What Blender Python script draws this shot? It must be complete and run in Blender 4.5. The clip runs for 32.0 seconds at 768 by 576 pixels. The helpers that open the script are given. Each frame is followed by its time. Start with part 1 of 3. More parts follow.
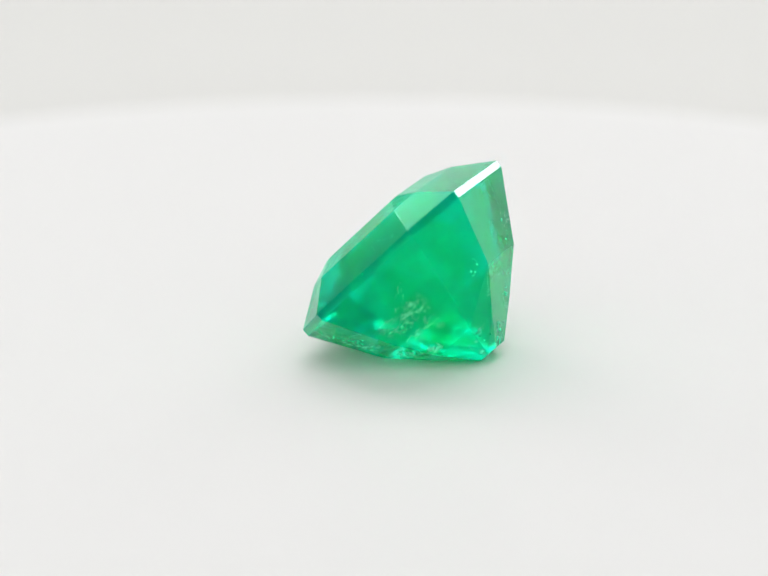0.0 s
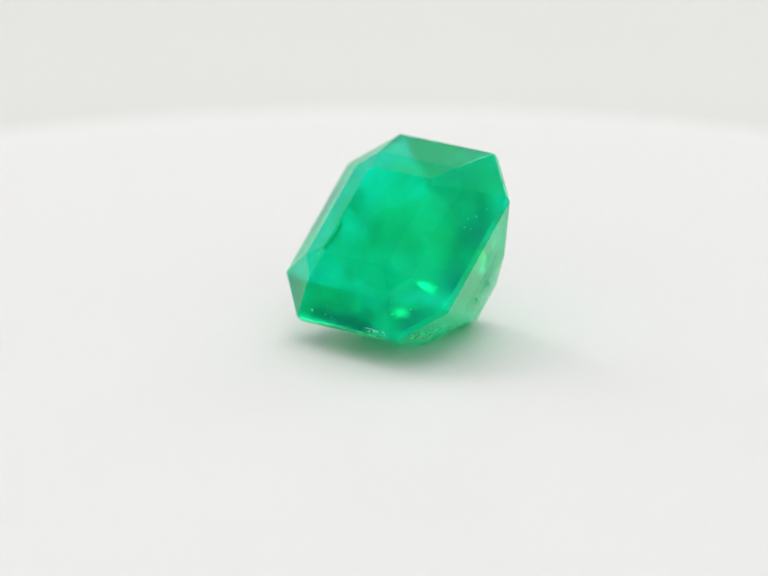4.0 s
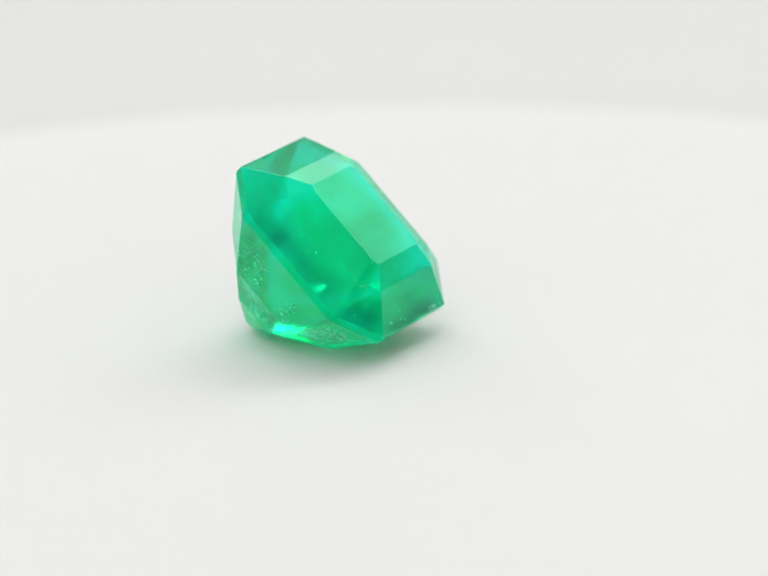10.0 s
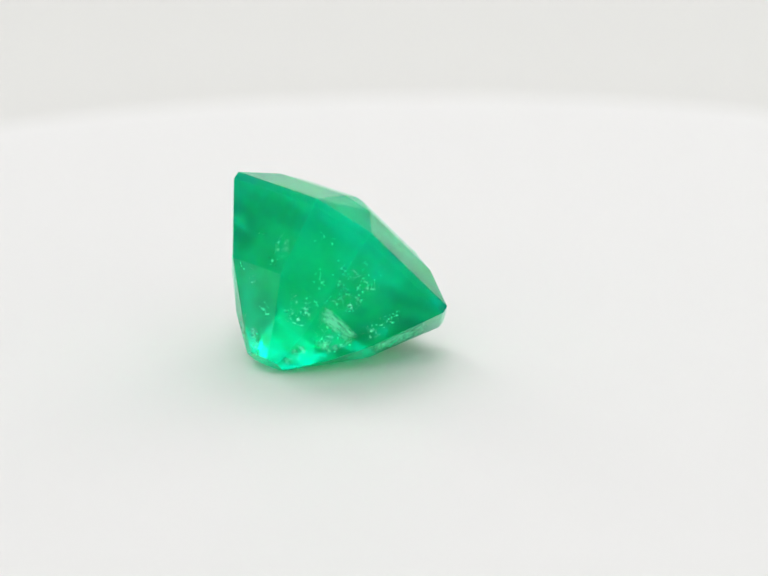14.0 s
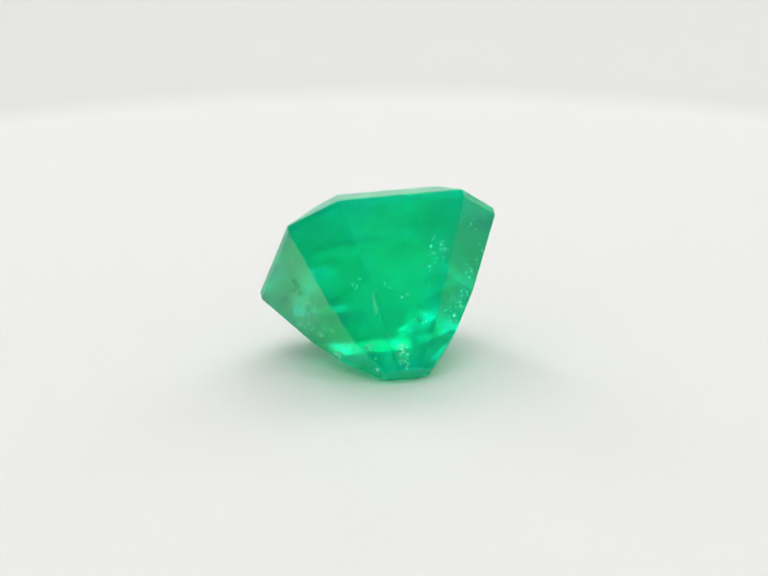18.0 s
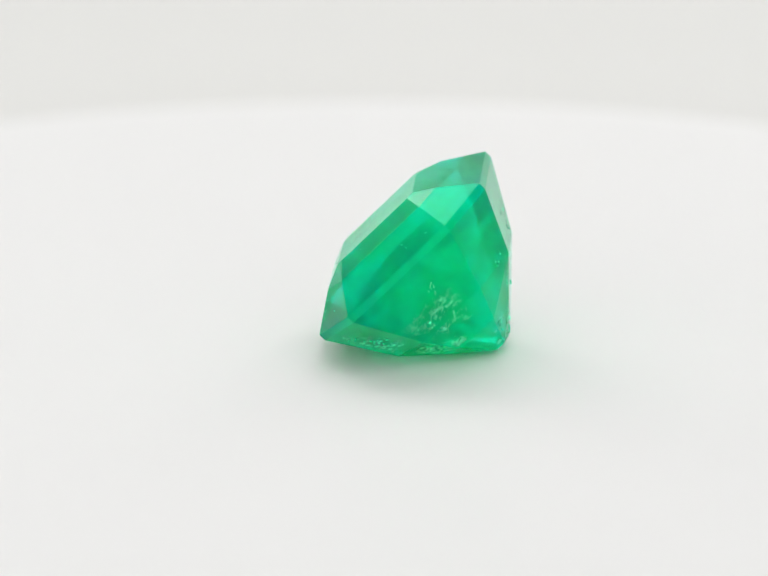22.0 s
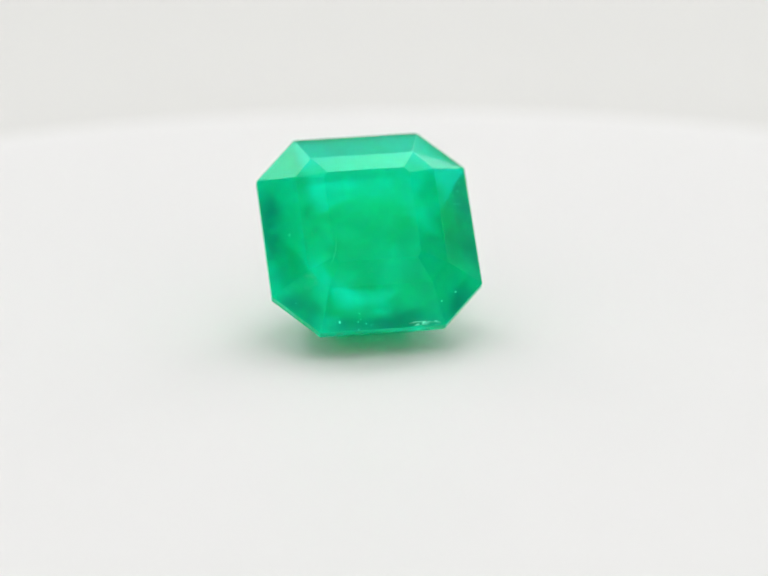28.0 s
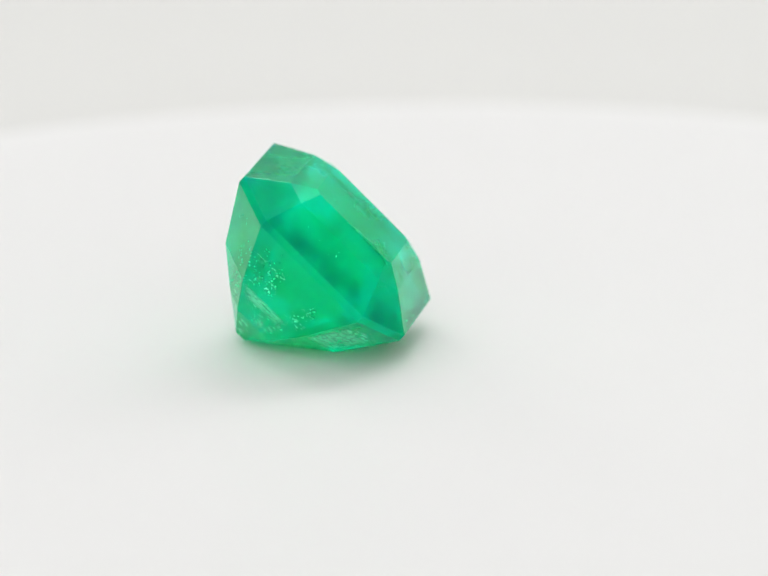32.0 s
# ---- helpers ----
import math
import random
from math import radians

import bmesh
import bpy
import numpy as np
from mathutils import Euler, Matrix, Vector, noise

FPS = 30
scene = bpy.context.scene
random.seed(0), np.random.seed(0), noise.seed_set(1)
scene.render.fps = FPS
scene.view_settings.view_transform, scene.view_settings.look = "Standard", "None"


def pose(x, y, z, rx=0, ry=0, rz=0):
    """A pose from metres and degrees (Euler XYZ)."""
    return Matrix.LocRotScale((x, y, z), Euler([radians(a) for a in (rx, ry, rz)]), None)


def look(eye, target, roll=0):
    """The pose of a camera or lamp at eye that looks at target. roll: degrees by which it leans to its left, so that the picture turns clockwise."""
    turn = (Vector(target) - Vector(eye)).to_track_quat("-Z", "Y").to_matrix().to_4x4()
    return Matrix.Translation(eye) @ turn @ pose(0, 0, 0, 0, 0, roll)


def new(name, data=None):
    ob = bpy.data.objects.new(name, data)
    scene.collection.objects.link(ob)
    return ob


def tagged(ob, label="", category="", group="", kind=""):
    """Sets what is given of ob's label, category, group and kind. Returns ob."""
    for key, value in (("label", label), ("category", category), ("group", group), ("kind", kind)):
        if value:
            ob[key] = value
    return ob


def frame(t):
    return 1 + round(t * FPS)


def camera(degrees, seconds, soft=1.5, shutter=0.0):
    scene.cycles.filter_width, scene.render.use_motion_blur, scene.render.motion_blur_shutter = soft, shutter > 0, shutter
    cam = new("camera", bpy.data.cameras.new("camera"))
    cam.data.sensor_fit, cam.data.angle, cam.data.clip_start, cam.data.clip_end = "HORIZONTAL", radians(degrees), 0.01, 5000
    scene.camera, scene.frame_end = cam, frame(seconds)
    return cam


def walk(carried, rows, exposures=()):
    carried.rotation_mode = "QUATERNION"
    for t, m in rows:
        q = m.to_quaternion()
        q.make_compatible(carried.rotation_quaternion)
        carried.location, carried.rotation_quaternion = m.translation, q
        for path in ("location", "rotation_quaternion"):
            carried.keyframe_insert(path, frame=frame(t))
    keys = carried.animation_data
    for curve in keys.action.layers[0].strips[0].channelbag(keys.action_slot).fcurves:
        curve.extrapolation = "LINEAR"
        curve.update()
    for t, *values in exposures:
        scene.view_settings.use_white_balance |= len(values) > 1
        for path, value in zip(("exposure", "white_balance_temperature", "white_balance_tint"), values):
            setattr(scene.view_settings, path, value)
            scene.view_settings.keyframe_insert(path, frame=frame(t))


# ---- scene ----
# One cut green gem turns on a small white turntable inside a white light tent.
MM = 0.001
TURN = 2 * math.pi / 21.015        # one turn of the table in 21 s
FACE_ON = 6.5                      # the gem's table looks at the camera at this second

# ---------------------------------------------------------------- camera
cam = camera(8.11, 32.0, soft=1.6)
EYE = Vector((0.631 * MM, -245.42 * MM, 75.50 * MM))
AIM = EYE + Vector((0, math.cos(0.288), -math.sin(0.288)))
cam_pose = look(EYE, AIM, -0.69)
walk(cam, [(0.0, cam_pose), (32.0, cam_pose)])
cam.data.dof.use_dof = True
cam.data.dof.focus_distance = 0.2535
cam.data.dof.aperture_fstop = 38.0

# ---------------------------------------------------------------- light
world = bpy.data.worlds.new("tent_dark")
scene.world = world
world.use_nodes = True
world.node_tree.nodes["Background"].inputs[0].default_value = (1, 1, 1, 1)
world.node_tree.nodes["Background"].inputs[1].default_value = 0.05

scene.cycles.max_bounces, scene.cycles.glossy_bounces, scene.cycles.transmission_bounces = 20, 14, 16
scene.cycles.diffuse_bounces, scene.cycles.transparent_max_bounces = 6, 16

LAMP = 0.56                        # strength of all lamps of the tent
GEM_MID = Vector((0, 0.5 * MM, 5 * MM))


def panel(name, az, el, wide, high, radiance, dist=0.6):
    """A flat lamp on the tent, seen from the gem at azimuth az (0 behind, 90 to the right) and
    elevation el, that many degrees wide and high."""
    a, e = radians(az), radians(el)
    way = Vector((math.sin(a) * math.cos(e), math.cos(a) * math.cos(e), math.sin(e)))
    data = bpy.data.lights.new(name, "AREA")
    data.shape = "RECTANGLE"
    data.size, data.size_y = 2 * dist * math.tan(radians(wide) / 2), 2 * dist * math.tan(radians(high) / 2)
    data.energy = LAMP * radiance * math.pi * data.size * data.size_y
    ob = new(name, data)
    ob.matrix_world = look(GEM_MID + way * dist, GEM_MID)
    return ob


panel("tent_lamp_back_left_low", -36, 19.8, 9.5, 5.2, 17)
panel("tent_lamp_back_left", -47, 28, 6, 5, 12)
panel("tent_panel_left", -37, 47, 15, 42, 5.2)
panel("tent_panel_right", 30, 46, 28, 38, 2.9)
panel("tent_panel_right_low", 53, 35, 16, 18, 2.8)
panel("tent_lamp_back_right", 39, 21, 6, 7, 19)
panel("tent_panel_top", 4, 54, 22, 16, 5.2)
panel("tent_lamp_front_right", 162, 75, 4.5, 4.5, 46)
panel("tent_lamp_front", -176.2, 54, 5.9, 6, 19)
# unseen fill, added on the camera's side to brighten the gem
panel("front_fill", 180, 24, 100, 44, 1.3)
panel("tent_roof_glow", 0, 90, 90, 90, 1.35, 0.95)


# ---------------------------------------------------------------- how the gem lies
LEAN = 0.775                       # how far the gem's face leans back, radians
SWAY = 0.014
GEM_C = Vector((0.181, 1.563, 5.11))       # middle of the girdle, mm, when face on
BASE = Vector((0.18, 3.6, 0.0))            # where it rests on the plate


def gem_to_base(u, v, w):
    uu = u * math.cos(SWAY) - v * math.sin(SWAY)
    vv = u * math.sin(SWAY) + v * math.cos(SWAY)
    p = GEM_C + Vector((uu, vv * math.cos(LEAN) - w * math.sin(LEAN), vv * math.sin(LEAN) + w * math.cos(LEAN)))
    return (p - BASE) * MM


# ---------------------------------------------------------------- materials
def material(name):
    m = bpy.data.materials.new(name)
    m.use_nodes = True
    nt = m.node_tree
    return m, nt, nt.nodes["Principled BSDF"]


def link(nt, a, b):
    nt.links.new(a, b)


def white_matte(name, base, rough, grain, bump):
    m, nt, p = material(name)
    co = nt.nodes.new("ShaderNodeTexCoord")
    big = nt.nodes.new("ShaderNodeTexNoise")
    big.inputs["Scale"].default_value, big.inputs["Detail"].default_value = 14, 3
    fine = nt.nodes.new("ShaderNodeTexNoise")
    fine.inputs["Scale"].default_value, fine.inputs["Detail"].default_value = grain, 4
    ramp = nt.nodes.new("ShaderNodeMapRange")
    ramp.inputs["To Min"].default_value, ramp.inputs["To Max"].default_value = 0.975, 1.02
    mul = nt.nodes.new("ShaderNodeVectorMath")
    mul.operation = "SCALE"
    mul.inputs[0].default_value = base
    bmp = nt.nodes.new("ShaderNodeBump")
    bmp.inputs["Strength"].default_value, bmp.inputs["Distance"].default_value = bump, 0.0001
    link(nt, co.outputs["Object"], big.inputs["Vector"])
    link(nt, co.outputs["Object"], fine.inputs["Vector"])
    link(nt, big.outputs["Fac"], ramp.inputs["Value"])
    link(nt, ramp.outputs["Result"], mul.inputs["Scale"])
    link(nt, mul.outputs["Vector"], p.inputs["Base Color"])
    link(nt, fine.outputs["Fac"], bmp.inputs["Height"])
    link(nt, bmp.outputs["Normal"], p.inputs["Normal"])
    p.inputs["Roughness"].default_value = rough
    p.inputs["Specular IOR Level"].default_value = 0.05
    return m


def gem_material():
    """Polished green stone: milky in the middle, clearer towards its lower tip."""
    m, nt, stone = material("cloudy_emerald")
    out = nt.nodes["Material Output"]
    co = nt.nodes.new("ShaderNodeTexCoord")

    def cloud(scale, detail, distort):
        n = nt.nodes.new("ShaderNodeTexNoise")
        n.inputs["Scale"].default_value, n.inputs["Detail"].default_value, n.inputs["Distortion"].default_value = scale, detail, distort
        link(nt, co.outputs["Object"], n.inputs["Vector"])
        return n.outputs["Fac"]

    def spread(socket, f0, f1, t0, t1, soft=True):
        r = nt.nodes.new("ShaderNodeMapRange")
        r.interpolation_type = "SMOOTHSTEP" if soft else "LINEAR"
        r.inputs["From Min"].default_value, r.inputs["From Max"].default_value = f0, f1
        r.inputs["To Min"].default_value, r.inputs["To Max"].default_value = t0, t1
        link(nt, socket, r.inputs["Value"])
        return r.outputs["Result"]

    def calc(op, a, b):
        x = nt.nodes.new("ShaderNodeMath")
        x.operation = op
        for k, v in enumerate((a, b)):
            if isinstance(v, float):
                x.inputs[k].default_value = v
            else:
                link(nt, v, x.inputs[k])
        return x.outputs[0]

    # colour of the milk: deep green zones in paler green
    tone = nt.nodes.new("ShaderNodeValToRGB")
    tone.color_ramp.elements[0].position, tone.color_ramp.elements[0].color = 0.0, MILK_DEEP
    tone.color_ramp.elements[1].position, tone.color_ramp.elements[1].color = 1.0, MILK_PALE
    grown = calc("ADD", spread(cloud(230, 3, 0.6), 0.36, 0.62, 0.0, 0.62), spread(cloud(760, 5, 0.8), 0.34, 0.66, 0.0, 0.38))
    link(nt, grown, tone.inputs["Fac"])
    link(nt, tone.outputs["Color"], stone.inputs["Base Color"])
    stone.inputs["Subsurface Weight"].default_value = 1.0
    stone.inputs["Subsurface Radius"].default_value = (0.1, 4.0, 2.6)
    stone.inputs["Subsurface Scale"].default_value = 0.002
    stone.inputs["IOR"].default_value = 1.57
    stone.inputs["Roughness"].default_value = 0.03
    stone.inputs["Specular Tint"].default_value = SHINE_TINT
    # the clear share: light bent by the polished skin, and a little that goes straight through
    fres = nt.nodes.new("ShaderNodeFresnel")
    fres.inputs["IOR"].default_value = 1.57
    gloss_tone = nt.nodes.new("ShaderNodeValToRGB")
    gloss_tone.color_ramp.elements[0].position, gloss_tone.color_ramp.elements[0].color = 0.062, SHINE_TINT
    gloss_tone.color_ramp.elements[1].position, gloss_tone.color_ramp.elements[1].color = 0.125, (0.72, 1.0, 0.90, 1)
    shine = nt.nodes.new("ShaderNodeBsdfGlossy")
    shine.inputs["Roughness"].default_value = 0.03
    link(nt, fres.outputs[0], gloss_tone.inputs["Fac"])
    link(nt, gloss_tone.outputs["Color"], shine.inputs["Color"])
    bent = nt.nodes.new("ShaderNodeBsdfRefraction")
    bent.inputs["Color"].default_value = GLASS_TINT
    bent.inputs["IOR"].default_value = 1.57
    bent.inputs["Roughness"].default_value = 0.11
    straight = nt.nodes.new("ShaderNodeBsdfTransparent")
    straight.inputs["Color"].default_value = STRAIGHT_TINT
    inner = nt.nodes.new("ShaderNodeMixShader")
    inner.inputs[0].default_value = STRAIGHT_SHARE
    link(nt, bent.outputs[0], inner.inputs[1])
    link(nt, straight.outputs[0], inner.inputs[2])
    clear = nt.nodes.new("ShaderNodeMixShader")
    link(nt, fres.outputs[0], clear.inputs[0])
    link(nt, inner.outputs[0], clear.inputs[1])
    link(nt, shine.outputs[0], clear.inputs[2])
    mix = nt.nodes.new("ShaderNodeMixShader")
    mix.inputs[0].default_value = MILK
    link(nt, clear.outputs[0], mix.inputs[1])
    link(nt, stone.outputs[0], mix.inputs[2])
    link(nt, mix.outputs[0], out.inputs["Surface"])
    return m


MILK = 0.17
MILK_DEEP, MILK_PALE = (0.0, 0.90, 0.44, 1), (0.0, 1.0, 0.60, 1)
SHINE_TINT = (0.10, 1.0, 0.56, 1)
GLASS_TINT = (0.02, 1.0, 0.88, 1)
STRAIGHT_TINT, STRAIGHT_SHARE = (0.02, 1.0, 0.88, 1), 0.56


def cloud_material(name, thin, thick, scale):
    """A thin milky veil inside the stone: tints the light that passes and scatters part of it."""
    m, nt, _ = material(name)
    out = nt.nodes["Material Output"]
    nt.nodes.remove(_)
    co = nt.nodes.new("ShaderNodeTexCoord")
    big = nt.nodes.new("ShaderNodeTexNoise")
    big.inputs["Scale"].default_value, big.inputs["Detail"].default_value, big.inputs["Distortion"].default_value = scale, 6, 0.8
    amount = nt.nodes.new("ShaderNodeMapRange")
    amount.inputs["From Min"].default_value, amount.inputs["From Max"].default_value = 0.30, 0.70
    amount.inputs["To Min"].default_value, amount.inputs["To Max"].default_value = thin, thick
    link(nt, co.outputs["Object"], big.inputs["Vector"])
    link(nt, big.outputs["Fac"], amount.inputs["Value"])
    # growth zones: deeper green patches in the clear green
    patch = nt.nodes.new("ShaderNodeTexNoise")
    patch.inputs["Scale"].default_value, patch.inputs["Detail"].default_value, patch.inputs["Distortion"].default_value = 2.1 * scale, 6, 1.2
    link(nt, co.outputs["Object"], patch.inputs["Vector"])
    zoned = nt.nodes.new("ShaderNodeValToRGB")
    zoned.color_ramp.elements[0].position, zoned.color_ramp.elements[0].color = 0.38, VEIL_DEEP
    zoned.color_ramp.elements[1].position, zoned.color_ramp.elements[1].color = 0.54, VEIL_TINT
    link(nt, patch.outputs["Fac"], zoned.inputs["Fac"])
    clear = nt.nodes.new("ShaderNodeBsdfTransparent")
    link(nt, zoned.outputs["Color"], clear.inputs["Color"])
    fwd = nt.nodes.new("ShaderNodeBsdfTranslucent")
    fwd.inputs["Color"].default_value = VEIL_GLOW
    back = nt.nodes.new("ShaderNodeBsdfDiffuse")
    back.inputs["Color"].default_value = VEIL_GLOW
    both = nt.nodes.new("ShaderNodeMixShader")
    both.inputs[0].default_value = 0.5
    mix = nt.nodes.new("ShaderNodeMixShader")
    link(nt, fwd.outputs[0], both.inputs[1])
    link(nt, back.outputs[0], both.inputs[2])
    link(nt, amount.outputs["Result"], mix.inputs[0])
    link(nt, clear.outputs[0], mix.inputs[1])
    link(nt, both.outputs[0], mix.inputs[2])
    link(nt, mix.outputs[0], out.inputs["Surface"])
    return m


VEIL_DEEP = (0.0, 0.74, 0.44, 1)
VEIL_TINT = (0.10, 1.0, 0.90, 1)
VEIL_GLOW = (0.0, 1.0, 0.64, 1)
PLATE = white_matte("white_plastic_plate", (0.683, 0.677, 0.668), 0.45, 900, 0.05)
PAPER = white_matte("white_paper", (0.614, 0.61, 0.59), 0.7, 500, 0.15)
FABRIC = white_matte("white_tent_fabric", (0.615, 0.62, 0.62), 0.8, 700, 0.2)
EMERALD = gem_material()
CLOUD = cloud_material("milky_green_veil", 0.02, 0.13, 260)
CORE = cloud_material("dense_green_cloud", 0.33, 0.62, 420)


def flaw_material(name, color, rough, clear, metal, through_share):
    m, nt, p = material(name)
    co = nt.nodes.new("ShaderNodeTexCoord")
    n = nt.nodes.new("ShaderNodeTexNoise")
    n.inputs["Scale"].default_value, n.inputs["Detail"].default_value = 4000, 3
    r = nt.nodes.new("ShaderNodeMapRange")
    r.inputs["To Min"].default_value, r.inputs["To Max"].default_value = rough * 0.4, rough * 1.4
    link(nt, co.outputs["Object"], n.inputs["Vector"])
    link(nt, n.outputs["Fac"], r.inputs["Value"])
    link(nt, r.outputs["Result"], p.inputs["Roughness"])
    thru = nt.nodes.new("ShaderNodeBsdfTranslucent")
    thru.inputs["Color"].default_value = (*color, 1)
    mix = nt.nodes.new("ShaderNodeMixShader")
    mix.inputs[0].default_value = through_share
    link(nt, p.outputs[0], mix.inputs[1])
    link(nt, thru.outputs[0], mix.inputs[2])
    link(nt, mix.outputs[0], nt.nodes["Material Output"].inputs["Surface"])
    p.inputs["Base Color"].default_value = (*color, 1)
    p.inputs["Transmission Weight"].default_value = clear
    p.inputs["Metallic"].default_value = metal
    p.inputs["IOR"].default_value = 1.45
    return m


def pale_skin_material(name, grain, stretch, low, high, most, color, gap=0.40):
    """Pale flaws and painted facet reflections: specks or strokes that fade out towards the patch's border."""
    m, nt, p = material(name)
    nt.nodes.remove(p)
    co = nt.nodes.new("ShaderNodeTexCoord")
    sep = nt.nodes.new("ShaderNodeSeparateXYZ")
    link(nt, co.outputs["UV"], sep.inputs[0])

    def step(socket, lo, hi, top=1.0):
        r = nt.nodes.new("ShaderNodeMapRange")
        r.interpolation_type = "SMOOTHSTEP"
        r.inputs["From Min"].default_value, r.inputs["From Max"].default_value, r.inputs["To Max"].default_value = lo, hi, top
        link(nt, socket, r.inputs["Value"])
        return r.outputs["Result"]

    def times(a, b):
        x = nt.nodes.new("ShaderNodeMath")
        x.operation = "MULTIPLY"
        link(nt, a, x.inputs[0])
        link(nt, b, x.inputs[1])
        return x.outputs[0]

    fade = times(times(step(sep.outputs[0], 0.0, 0.25), step(sep.outputs[0], 1.0, 0.75)), times(step(sep.outputs[1], 0.0, 0.25), step(sep.outputs[1], 1.0, 0.75)))
    # strokes lie along the patch: the grain is drawn in millimetres of the patch
    size = nt.nodes.new("ShaderNodeAttribute")
    size.attribute_name = "millimetres"
    scale = nt.nodes.new("ShaderNodeVectorMath")
    scale.operation = "MULTIPLY"
    scale.inputs[1].default_value = (grain / stretch, grain, grain)
    link(nt, size.outputs["Vector"], scale.inputs[0])
    n = nt.nodes.new("ShaderNodeTexNoise")
    n.inputs["Scale"].default_value, n.inputs["Detail"].default_value, n.inputs["Distortion"].default_value = 1.0, 4, 0.7
    link(nt, scale.outputs[0], n.inputs["Vector"])
    broad = nt.nodes.new("ShaderNodeTexNoise")
    broad.inputs["Scale"].default_value, broad.inputs["Detail"].default_value = 900, 3
    link(nt, co.outputs["Object"], broad.inputs["Vector"])
    amount = times(times(fade, step(broad.outputs["Fac"], gap, gap + 0.2)), step(n.outputs["Fac"], low, high, most))
    clear = nt.nodes.new("ShaderNodeBsdfTransparent")
    face = nt.nodes.new("ShaderNodeBsdfDiffuse")
    thru = nt.nodes.new("ShaderNodeBsdfTranslucent")
    face.inputs["Color"].default_value = thru.inputs["Color"].default_value = color
    both = nt.nodes.new("ShaderNodeMixShader")
    both.inputs[0].default_value = 0.5
    mix = nt.nodes.new("ShaderNodeMixShader")
    link(nt, face.outputs[0], both.inputs[1])
    link(nt, thru.outputs[0], both.inputs[2])
    link(nt, amount, mix.inputs[0])
    link(nt, clear.outputs[0], mix.inputs[1])
    link(nt, both.outputs[0], mix.inputs[2])
    link(nt, mix.outputs[0], nt.nodes["Material Output"].inputs["Surface"])
    return m


def wisp_material():
    """Pale cloud of fine bubbles with feathered borders."""
    m, nt, p = material("pale_wisp")
    nt.nodes.remove(p)
    co = nt.nodes.new("ShaderNodeTexCoord")
    n = nt.nodes.new("ShaderNodeTexNoise")
    n.inputs["Scale"].default_value, n.inputs["Detail"].default_value, n.inputs["Distortion"].default_value = 900, 8, 0.8
    gap = nt.nodes.new("ShaderNodeMapRange")
    gap.inputs["From Min"].default_value, gap.inputs["From Max"].default_value = 0.42, 0.70
    mid = nt.nodes.new("ShaderNodeVectorMath")
    mid.operation = "DISTANCE"
    mid.inputs[1].default_value = (0.5, 0.5, 0)
    fade = nt.nodes.new("ShaderNodeMapRange")
    fade.interpolation_type = "SMOOTHSTEP"
    fade.inputs["From Min"].default_value, fade.inputs["From Max"].default_value = 0.48, 0.12
    fade.inputs["To Max"].default_value = 0.24
    amount = nt.nodes.new("ShaderNodeMath")
    amount.operation = "MULTIPLY"
    clear = nt.nodes.new("ShaderNodeBsdfTransparent")
    fwd = nt.nodes.new("ShaderNodeBsdfTranslucent")
    back = nt.nodes.new("ShaderNodeBsdfDiffuse")
    fwd.inputs["Color"].default_value = back.inputs["Color"].default_value = (0.26, 1.0, 0.80, 1)
    both = nt.nodes.new("ShaderNodeMixShader")
    both.inputs[0].default_value = 0.6
    mix = nt.nodes.new("ShaderNodeMixShader")
    link(nt, co.outputs["Object"], n.inputs["Vector"])
    link(nt, co.outputs["UV"], mid.inputs[0])
    link(nt, mid.outputs["Value"], fade.inputs["Value"])
    link(nt, n.outputs["Fac"], gap.inputs["Value"])
    link(nt, gap.outputs["Result"], amount.inputs[0])
    link(nt, fade.outputs["Result"], amount.inputs[1])
    link(nt, amount.outputs[0], mix.inputs[0])
    link(nt, fwd.outputs[0], both.inputs[1])
    link(nt, back.outputs[0], both.inputs[2])
    link(nt, clear.outputs[0], mix.inputs[1])
    link(nt, both.outputs[0], mix.inputs[2])
    link(nt, mix.outputs[0], nt.nodes["Material Output"].inputs["Surface"])
    return m


